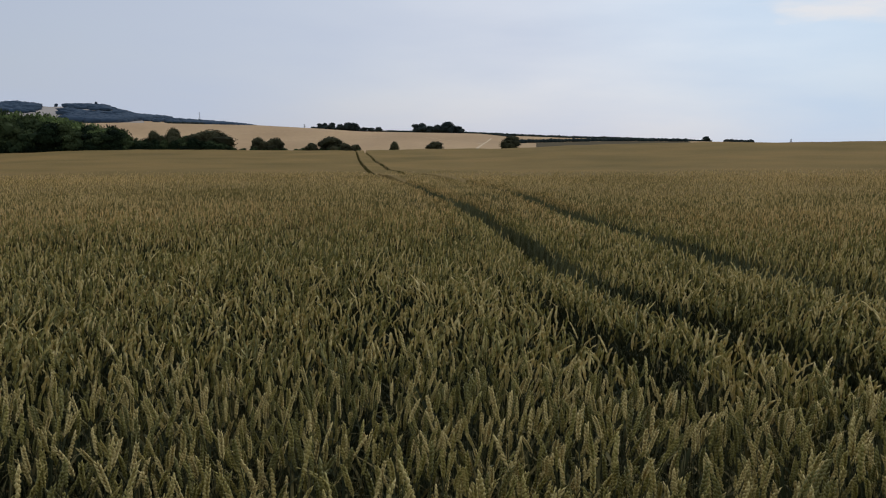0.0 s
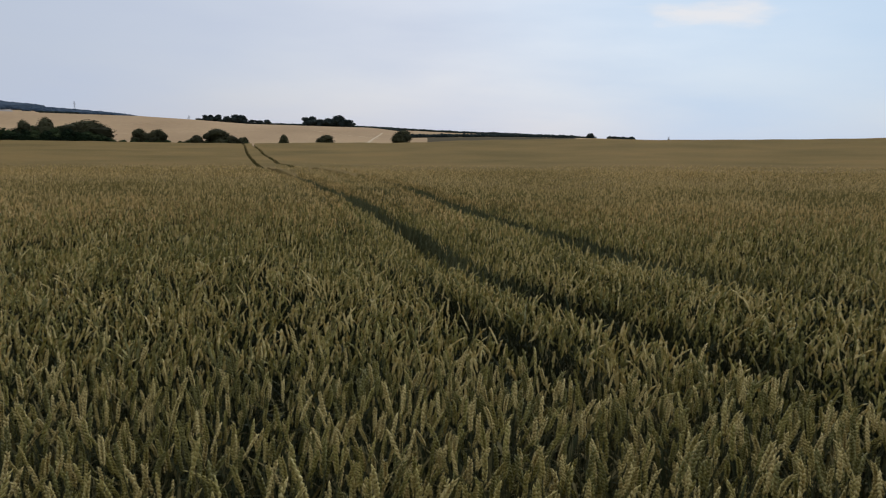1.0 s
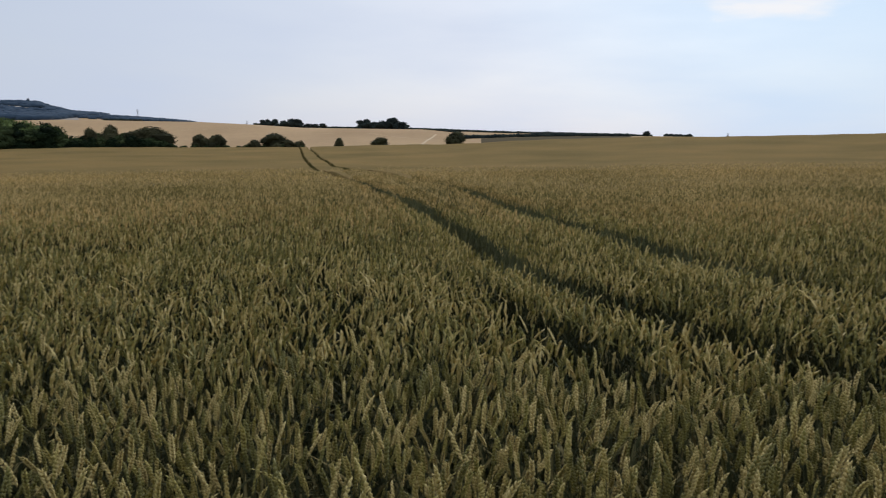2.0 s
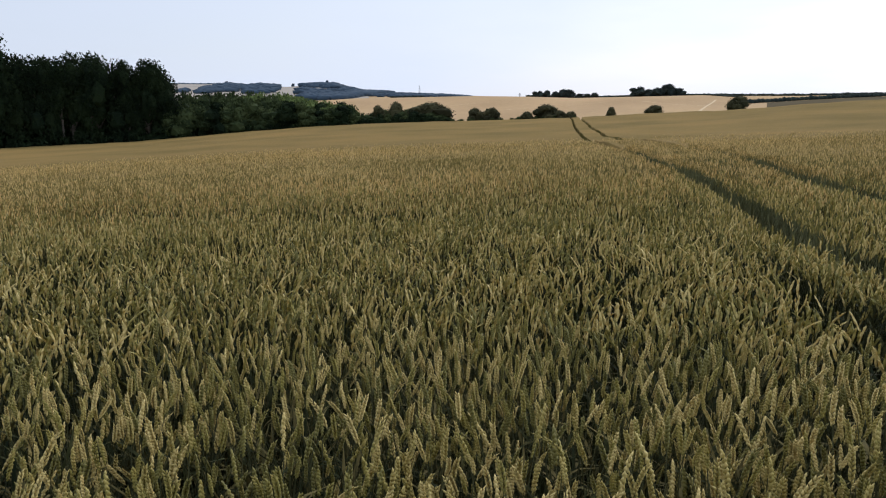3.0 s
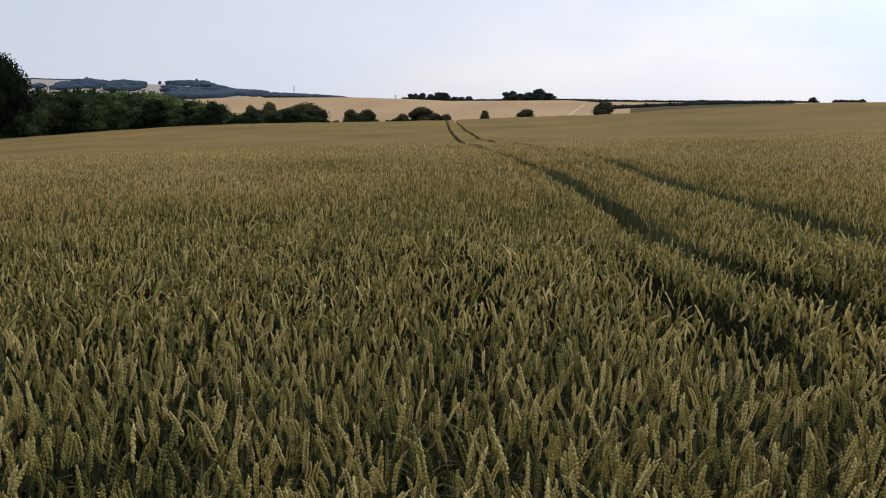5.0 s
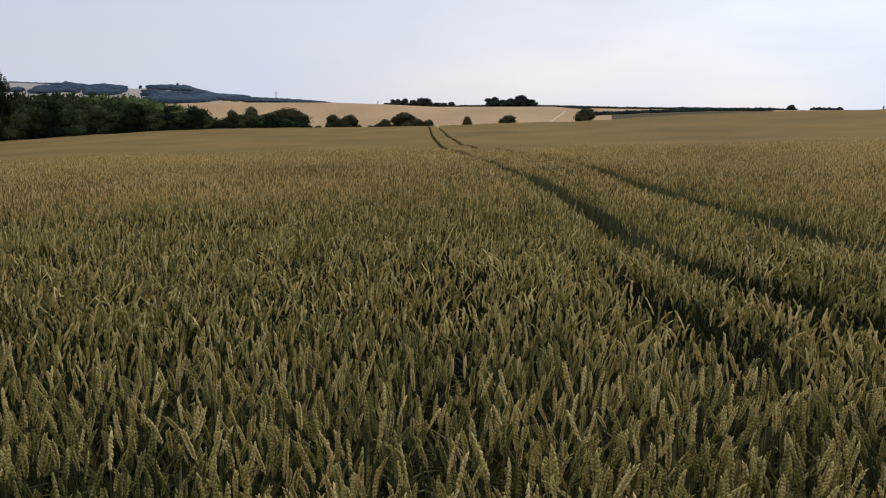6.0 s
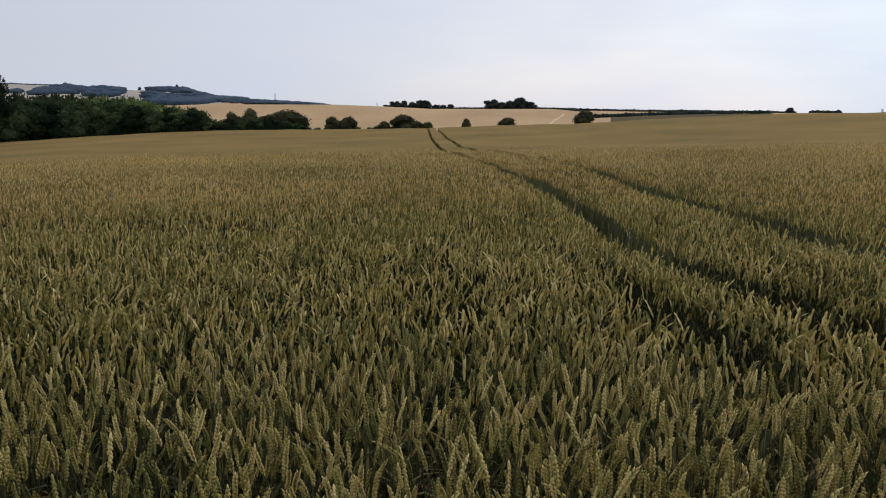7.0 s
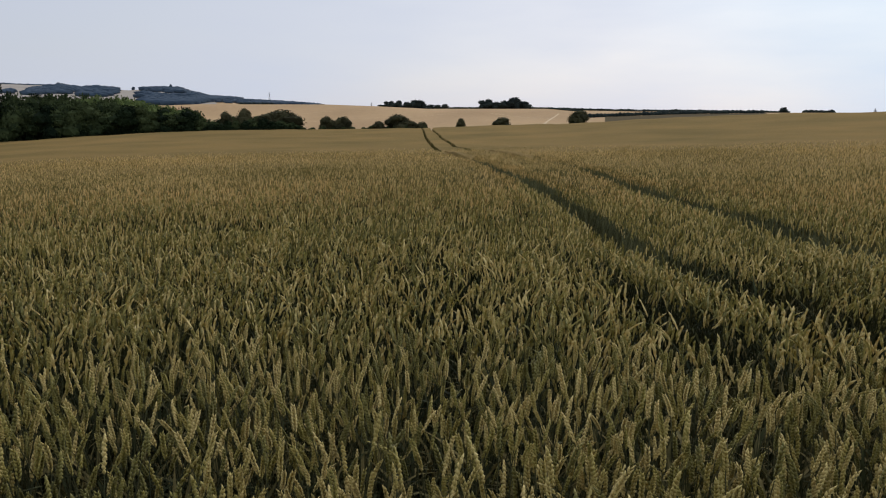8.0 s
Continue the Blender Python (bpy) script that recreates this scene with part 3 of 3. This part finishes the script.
# ---- single wheat stalks closest to the standpoint ----
def stalk_thing(r):
    base = new("wheat_stalk")
    for v, f, slot in stalk(r, 0):
        v = np.array(v) + (0, 0, 0.75)
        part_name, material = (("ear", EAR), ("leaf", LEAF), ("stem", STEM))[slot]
        ob = new(part_name, mesh_of(part_name, v, f, [material], smooth=True))
        ob.parent = base
    return tagged(base, "awnless wheat stalk, olive ear on a green stem", "wheat", "wheat stalks at the near edge of the crop")


x, y = spread(1.25, 1.75, 760)
order = np.argsort(-np.hypot(x, y))
singles, rest = order[:290], order[290:]
near_kinds = [stalk_thing(rng) for _ in range(14)]
zs = ground(x, y)
hs = crop_height(x, y)
for n, i in enumerate(singles):
    m = Matrix.Translation((x[i], y[i], zs[i] + hs[i] - 0.75)) @ Euler((rng.normal(0, 0.10), rng.normal(0, 0.10), rng.uniform(0, 6.28))).to_matrix().to_4x4()
    if n < len(near_kinds):
        near_kinds[n].matrix_basis = m
    else:
        copy_thing(near_kinds[n % len(near_kinds)], m)
sow("wheat_ears", x[rest], y[rest], 0, 12, "olive and golden awnless wheat on green stems")


# ---- trees ----
def lobe_cards(r, centre, radii, count, size):
    """Many small bent leaf clumps in and on an ellipsoid."""
    d = r.normal(size=(count, 3))
    d /= np.linalg.norm(d, axis=1, keepdims=True)
    c = np.asarray(centre) + d * np.asarray(radii) * (r.uniform(0.45, 1.0, count) ** 0.5 + r.normal(0, 0.03, count))[:, None]
    u = r.normal(size=(count, 3))
    u /= np.linalg.norm(u, axis=1, keepdims=True)
    w = np.cross(u, r.normal(size=(count, 3)))
    w /= np.linalg.norm(w, axis=1, keepdims=True) + 1e-9
    nrm = np.cross(u, w)
    s = size * r.uniform(0.6, 1.4, count)[:, None]
    v = np.stack([c - u * s, c + w * s * 0.55 + nrm * s * 0.2, c + u * s, c - w * s * 0.55 + nrm * s * 0.2], 1).reshape(-1, 3)
    k = np.arange(count)[:, None] * 4
    f = np.concatenate([k + (0, 1, 2), k + (0, 2, 3)])
    return v, f


def core(r, centre, radii):
    """The shaded inside of a lobe of foliage: an uneven low-poly mass."""
    bm = bmesh.new()
    bmesh.ops.create_icosphere(bm, subdivisions=1, radius=1.0)
    v = np.array([p.co for p in bm.verts])
    f = np.array([[p.index for p in q.verts] for q in bm.faces])
    bm.free()
    return np.asarray(centre) + v * np.asarray(radii) * (1 + r.normal(0, 0.10, len(v)))[:, None], f


def tree(name, seed, height, width, material, label, category="tree", group="", trunk=0.25, lobes=9, cards=1800, card=0.3, inner=0.56, bark=None):
    """A tree or bush: tapered trunk, limbs and a crown of leaf clumps in uneven lobes."""
    r = np.random.default_rng(seed)
    base = new(name)
    low = height * trunk
    rad = max(0.04, height * 0.022)
    stem = [tube([(0, 0, -0.4), (r.normal(0, 0.05), 0, low), (r.normal(0, 0.03) * width, r.normal(0, 0.03) * width, height * 0.75)], [rad * 1.25, rad, rad * 0.3], 7)]
    limbs, crown = [], []
    for k in range(lobes):
        u = min(1.0, max(0.0, (k + r.uniform(-1.2, 1.2)) / max(1, lobes - 1)))
        a = r.uniform(0, 2 * math.pi)
        zc = low + (height - low) * (0.18 + 0.66 * u)
        spread_at = width / 2 * (0.62 * math.sqrt(max(0.05, 1 - (u * 0.95) ** 2)) if u < 0.95 else 0.1)
        size = np.array([width * 0.27, width * 0.27, (height - low) * 0.22]) * r.uniform(0.7, 1.25) * r.uniform(0.85, 1.15, 3)
        if k == 0:
            size, spread_at, zc = np.array([width * 0.37, width * 0.37, (height - low) * 0.42]), 0.0, low + (height - low) * 0.45
        c = np.array([math.cos(a) * spread_at, math.sin(a) * spread_at, min(zc, height - size[2] * 0.95)])
        limbs.append(tube([(0, 0, max(low * 0.8, c[2] * 0.55)), c * (0.55, 0.55, 0.85), c], [rad * 0.45, rad * 0.3, rad * 0.1], 4))
        crown.append((*core(r, c, size * inner), 0))
        crown.append((*lobe_cards(r, c, size, cards // lobes, card), 0))
    v, f, _ = joined([(p, q, 0) for p, q in stem + limbs])
    ob = new("trunk", mesh_of("trunk", v, f, [bark or BARK], smooth=True))
    ob.parent = base
    v, f, _ = joined(crown)
    ob = new("crown", mesh_of("crown", v, f, [material]))
    ob.parent = base
    return tagged(base, label, category, group)


def stand(kinds, b, r, turn, size, lift=0.0):
    """Puts a copy of one of the kinds at a bearing and distance; the first use of a kind is itself."""
    p = at(b, r, lift)
    m = Matrix.Translation(p) @ Matrix.Rotation(turn, 4, "Z") @ Matrix.Diagonal((*size, 1))
    ob = copy_thing(kinds, m)
    ob.matrix_basis = m
    return ob


def clear(kinds):
    for k in kinds:
        for o in (*k.children_recursive, k):
            bpy.data.objects.remove(o)


pr = random.Random(5)
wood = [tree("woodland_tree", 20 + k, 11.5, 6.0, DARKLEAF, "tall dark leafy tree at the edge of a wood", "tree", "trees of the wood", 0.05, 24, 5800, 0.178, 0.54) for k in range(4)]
SKYLINE_B = (-60, -44.6, -43.7, -42.9, -40.8, -39.5, -38.2, -37.8, -37.1, -36.2, -35.4, -34.6, -33.8)
SKYLINE_E = (5.6, 5.9, 5.6, 4.3, 4.2, 4.35, 4.25, 3.85, 3.95, 4.3, 4.1, 3.4, 2.4)
for row, (dist, step) in enumerate(((124, 1.4), (129, 1.9), (135, 2.9))):
    b = -34.3 - 0.4 * row
    while b > -58:
        r = dist + pr.uniform(-1.5, 1.5)
        top = EYE + r * math.tan(radians(float(np.interp(b, SKYLINE_B, SKYLINE_E)) + pr.uniform(-0.25, 0.1)))
        h = (top - at(b, r).z) / 11.5
        stand(wood[pr.randrange(4)], b, r, pr.uniform(0, 6.28), (0.85 + 0.25 * pr.random(), 0.85 + 0.25 * pr.random(), h))
        b -= step * pr.uniform(0.8, 1.2)
clear(wood)
slim = tree("woodland_tree", 27, 10.0, 4.0, DARKLEAF, "slender dark tree with a pale bare trunk before the wood", "tree", "trees of the wood", 0.42, 10, 1800, 0.18, bark=PALEBARK)
for b, tall in ((-40.6, 0.95), (-38.9, 0.9), (-36.6, 0.8)):
    stand(slim, b, 122.2, b, (0.55, 0.55, tall))
clear([slim])
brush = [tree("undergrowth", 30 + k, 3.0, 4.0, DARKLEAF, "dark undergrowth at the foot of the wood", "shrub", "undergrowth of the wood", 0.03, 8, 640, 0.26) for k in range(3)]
b = -33.9
while b > -58:
    h = pr.uniform(2.2, 3.6) / 3.0
    stand(brush[pr.randrange(3)], b, 121.6 + pr.uniform(0, 1.0), pr.uniform(0, 6.28), (1.0, 0.8, h))
    b -= pr.uniform(0.9, 1.4)
b = -34.5
while b > -58:
    stand(brush[pr.randrange(3)], b, 131.5 + pr.uniform(0, 1.0), pr.uniform(0, 6.28), (1.5, 1.0, 1.9))
    b -= 1.25
b = -33.5
while b < -15.5:
    stand(brush[pr.randrange(3)], b, 121.4 + pr.uniform(0, 0.6), pr.uniform(0, 6.28), (0.55, 0.4, pr.uniform(0.4, 0.55)))
    b += pr.uniform(0.5, 0.9)
clear(brush)

shrub = [tree("shrub", 40 + k, 4.0, 4.4, BUSHLEAF, "dense green shrub in an overgrown hedge", "shrub", "shrubs along the field edge", 0.08, 12, 1100, 0.17, 0.74) for k in range(4)]
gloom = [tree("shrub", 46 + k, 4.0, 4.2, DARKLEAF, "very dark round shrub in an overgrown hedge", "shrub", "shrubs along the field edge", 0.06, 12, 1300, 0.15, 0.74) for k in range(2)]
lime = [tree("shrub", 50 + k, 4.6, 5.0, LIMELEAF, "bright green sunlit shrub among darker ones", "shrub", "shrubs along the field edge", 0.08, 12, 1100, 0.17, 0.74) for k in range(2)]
TOP_B = (-34, -33.3, -30.8, -27.4, -25.9, -24.4, -22.0, -21.3, -20.6, -19.3, -17.3, -15.6, -14.9, -14)
TOP_E = (1.9, 1.84, 1.8, 1.8, 1.62, 1.26, 1.0, 0.3, 0.2, 0.5, 0.5, 0.4, 0.1, -0.1)
for row, (dist, step) in enumerate(((123, 0.8), (128, 1.0), (134, 1.0), (142, 0.9))):
    b = -33.6 + 0.3 * row
    while b < (-14.6, -16, -16.5, -22)[row]:
        r = dist + pr.uniform(-1.0, 1.0)
        e = float(np.interp(b, TOP_B, TOP_E)) + (-1.25, -0.75, -0.28, 0.0)[row] * pr.uniform(0.35, 1.0) * (1.0 if b < -22.5 else 0.35)
        top = EYE + r * math.tan(radians(e))
        h = max(0.9, top - at(b, r).z)
        src = lime[pr.randrange(2)] if row > 0 and -29.5 < b < -22.5 and pr.random() < 0.6 else (gloom[pr.randrange(2)] if pr.random() < (0.15 if b < -24 else 0.6) else shrub[pr.randrange(4)])
        w = min(1.2, 0.45 + h / 6) if b < -22 else 0.3 + h / 9
        stand(src, b, r, pr.uniform(0, 6.28), (w, w, h / (4.6 if src in lime else 4.0)))
        b += step * pr.uniform(0.8, 1.2) * (0.5 + 0.5 * w)
# low hedge running on along the field's far edge
b = -14.8
while b < -5.7:
    p = at(b, 122.0)
    h = EYE + 122 * math.tan(radians(float(np.interp(b, EDGE_B, EDGE_E)) + pr.uniform(0.06, 0.2))) - p.z
    stand(shrub[pr.randrange(4)], b, 122.0 + pr.uniform(-0.3, 0.3), pr.uniform(0, 6.28), (0.36, 0.3, h / 4.0))
    b += pr.uniform(0.45, 0.8)

# single bushes: bearing, width, top, distance
bush = [tree("bush", 60 + k, 3.0, 3.4, BROWNLEAF, "round dark bush at the field's far edge", "bush", "bushes along the far edge", 0.02, 20, 3000, 0.085, 0.84) for k in range(4)]
for k, (b, wide, top, dist) in enumerate((
        (-16.3, 3.0, 0.80, 127), (-18.7, 1.3, 0.85, 126), (-19.9, 0.9, 0.68, 126), (-13.0, 1.05, 0.36, 123), (-11.95, 1.1, 0.36, 123), (-9.45, 0.95, 0.02, 122), (-8.05, 1.7, 0.5, 123), (-6.95, 0.75, 0.03, 122),
        (-6.35, 0.7, 0.0, 122), (-3.6, 0.6, 0.22, 124), (-0.65, 1.2, 0.3, 124), (4.75, 1.3, 0.80, 126))):
    p = at(b, dist)
    h = EYE + dist * math.tan(radians(top)) - p.z
    w = wide * radians(1) * dist / 3.4
    stand(bush[2 if b > 4 else k % 4], b, dist, k * 1.7 + 0.9, (w * 1.15, w * 1.12, h / 2.9))

# tree clumps and hedges on the skyline, 690 m off
crest = [tree("skyline_tree", 80 + k, 9.0, 9.0, HAZELEAF, "dark round-headed tree on the skyline", "tree", "trees on the skyline", 0.03, 12, 1500, 0.30, 0.82) for k in range(3)]
for k, (b, wide, top) in enumerate((
        (-8.8, 0.45, 1.45), (-8.4, 0.5, 1.47), (-7.95, 0.5, 1.5), (-7.45, 0.45, 1.42), (-6.95, 0.7, 1.55), (-6.5, 0.7, 1.53),
        (-5.7, 0.5, 1.22), (-5.2, 0.5, 1.2), (-4.7, 0.5, 1.25),
        (-2.0, 0.7, 1.52), (-1.55, 0.7, 1.6), (-1.05, 0.65, 1.4), (-0.6, 0.7, 1.5), (-0.1, 0.75, 1.68), (0.25, 0.75, 1.72), (0.65, 0.7, 1.45), (1.05, 0.6, 1.42),
        (18.05, 0.5, 0.93))):
    dist = 690
    p = at(b, dist)
    h = EYE + dist * math.tan(radians(top)) - p.z
    w = wide * radians(1) * dist / 9.0
    stand(crest[k % 3], b, dist, k * 1.3, (w * 1.35, w * 1.35, (h + 0.9) / 9.0), -0.9)


clear(shrub + gloom + lime + bush + crest)


def hedge_row(name, b0, b1, r0, r1, tall, label, step=0.26):
    """A clipped but uneven hedge of leaf clumps along a line of the land."""
    r = np.random.default_rng(int(abs(b0 * 10)) + 3)
    n = max(3, int(abs(b1 - b0) / step))
    pieces = []
    for k in range(n):
        t = (k + 0.5) / n
        b, d = b0 + (b1 - b0) * t, r0 + (r1 - r0) * t
        p = at(b, d)
        h = tall * r.uniform(0.9, 1.12)
        size = np.array([d * radians(step) * 1.0, d * radians(step) * 0.6, h * 0.58])
        pieces.append((*core(r, (p.x, p.y, p.z + h * 0.42), size), 0))
        pieces.append((*lobe_cards(r, (p.x, p.y, p.z + h * 0.42), size * 1.04, 22, h * 0.09), 0))
    v, f, _ = joined(pieces)
    return tagged(new(name, mesh_of(name, v, f, [HAZELEAF])), label, "hedge")


hedge_row("hedge", -9.4, 4.0, 697, 690, 1.6, "long dark hedge along the crest of a ripe field")
hedge_row("hedge", 3.5, 17.9, 692, 697, 2.0, "long dark hedge along the crest beyond the fields")
hedge_row("hedge", 4.8, 16.8, 455, 570, 2.2, "thick dark hedge between two pale fields")
hedge_row("hedge", 1.4, 4.9, 692, 610, 1.1, "thin dark hedge dividing a ripe field from the next")
hedge_row("hedge", -19.0, -16.7, 700, 700, 1.8, "low dark hedge along the crest of a ripe field")
hedge_row("hedge", 19.2, 21.0, 690, 690, 2.6, "short dark hedge on the skyline")


# far woods on the hills
def hillside_wood(b_from, b_to, r_low, r_high, count, seed, tall=12.0):
    """A wood between two distances, each given as (bearings, distances)."""
    r = np.random.default_rng(seed)
    pieces = []
    for _ in range(count):
        b = r.uniform(b_from, b_to)
        d = r.uniform(float(np.interp(b, *r_low)), float(np.interp(b, *r_high)))
        p = at(b, d)
        h = tall * r.uniform(0.7, 1.2)
        pieces.append((*core(r, (p.x, p.y, p.z + h * 0.3), (h * 1.5, h * 1.5, h * 0.5)), 0))
    v, f, _ = joined(pieces)
    return tagged(new("hillside_wood", mesh_of("hillside_wood", v, f, [HAZEWOOD], smooth=True)), "wood covering a distant hillside, tinted blue with haze", "wood", kind="stuff")


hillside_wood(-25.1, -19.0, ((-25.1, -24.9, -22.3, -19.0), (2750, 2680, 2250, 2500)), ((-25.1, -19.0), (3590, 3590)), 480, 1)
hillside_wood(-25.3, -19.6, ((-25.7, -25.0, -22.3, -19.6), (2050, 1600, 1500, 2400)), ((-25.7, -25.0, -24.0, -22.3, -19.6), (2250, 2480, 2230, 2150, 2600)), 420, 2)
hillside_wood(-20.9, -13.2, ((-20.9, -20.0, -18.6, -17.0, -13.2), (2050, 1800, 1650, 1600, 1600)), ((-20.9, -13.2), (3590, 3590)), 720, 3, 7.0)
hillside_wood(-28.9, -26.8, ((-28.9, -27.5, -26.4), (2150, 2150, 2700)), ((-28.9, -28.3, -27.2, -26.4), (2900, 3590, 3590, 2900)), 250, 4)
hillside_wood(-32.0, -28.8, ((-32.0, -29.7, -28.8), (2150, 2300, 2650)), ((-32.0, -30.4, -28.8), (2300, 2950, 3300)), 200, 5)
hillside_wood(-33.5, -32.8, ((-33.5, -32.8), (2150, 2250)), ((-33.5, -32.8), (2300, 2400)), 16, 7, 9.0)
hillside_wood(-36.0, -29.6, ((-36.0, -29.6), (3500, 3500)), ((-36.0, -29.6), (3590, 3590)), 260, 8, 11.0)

# a pale farm track and fainter tramlines across the ripe field
def field_line(name, label, b0, b1, r0, r1, half):
    pts = [at(b0 + (b1 - b0) * t, r0 + (r1 - r0) * t, 0.12) for t in np.linspace(0, 1, 24)]
    along = (pts[-1] - pts[0]).normalized()
    side = Vector((along.y, -along.x, 0)) * half
    v = np.array([q + side * k for q in pts for k in (-1, 1)])
    f = np.array([(2 * k, 2 * k + 1, 2 * k + 3, 2 * k + 2) for k in range(len(pts) - 1)])
    tagged(new(name, mesh_of(name, v, f, [GOLDPATH])), label, "track", kind="structure")


field_line("farm_track", "pale bare farm track crossing a ripe field", 2.0, 3.3, 255, 555, 0.6)
for b0, b1, r0, r1 in ((-1.5, 3.0, 560, 420), (-7.0, 3.2, 600, 515), (-14.0, -4.0, 420, 560), (-20.0, -9.5, 470, 600)):
    field_line("tramline", "faint pale tramline through a ripe field", b0, b1, r0, r1, 0.35)


# pylons
def pylon(b, dist, tall):
    base = new("pylon")
    p = at(b, dist)
    base.location = p
    for sx, sy in ((-1, -1), (1, -1), (1, 1), (-1, 1)):
        v, f = tube([(sx * tall * 0.09, sy * tall * 0.09, -0.5), (sx * tall * 0.03, sy * tall * 0.03, tall * 0.6), (0, 0, tall)], [0.35, 0.3, 0.2], 4)
        ob = new("leg", mesh_of("leg", v, f, [STEEL]))
        ob.parent = base
    for z, w in ((0.68, 0.16), (0.8, 0.13), (0.92, 0.1)):
        v, f = tube([(-tall * w, 0, tall * z), (0, 0, tall * z + 0.5), (tall * w, 0, tall * z)], [0.15, 0.35, 0.15], 4)
        ob = new("crossarm", mesh_of("crossarm", v, f, [STEEL]))
        ob.parent = base
    return tagged(base, "grey steel lattice pylon on the skyline", "pylon", "pylons")


pylon(-16.95, 2600, 29)
pylon(-9.9, 1450, 16)
pylon(23.3, 900, 10)

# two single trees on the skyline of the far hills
lone = tree("hilltop_tree", 95, 14.0, 12.0, HAZEWOOD, "lone tree on a distant hilltop, tinted blue with haze", "tree", "trees on the far hills", 0.2, 9, 500, 1.6)
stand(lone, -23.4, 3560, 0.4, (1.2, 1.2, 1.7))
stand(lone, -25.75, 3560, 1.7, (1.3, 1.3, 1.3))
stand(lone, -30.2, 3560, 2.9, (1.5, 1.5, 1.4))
clear([lone])
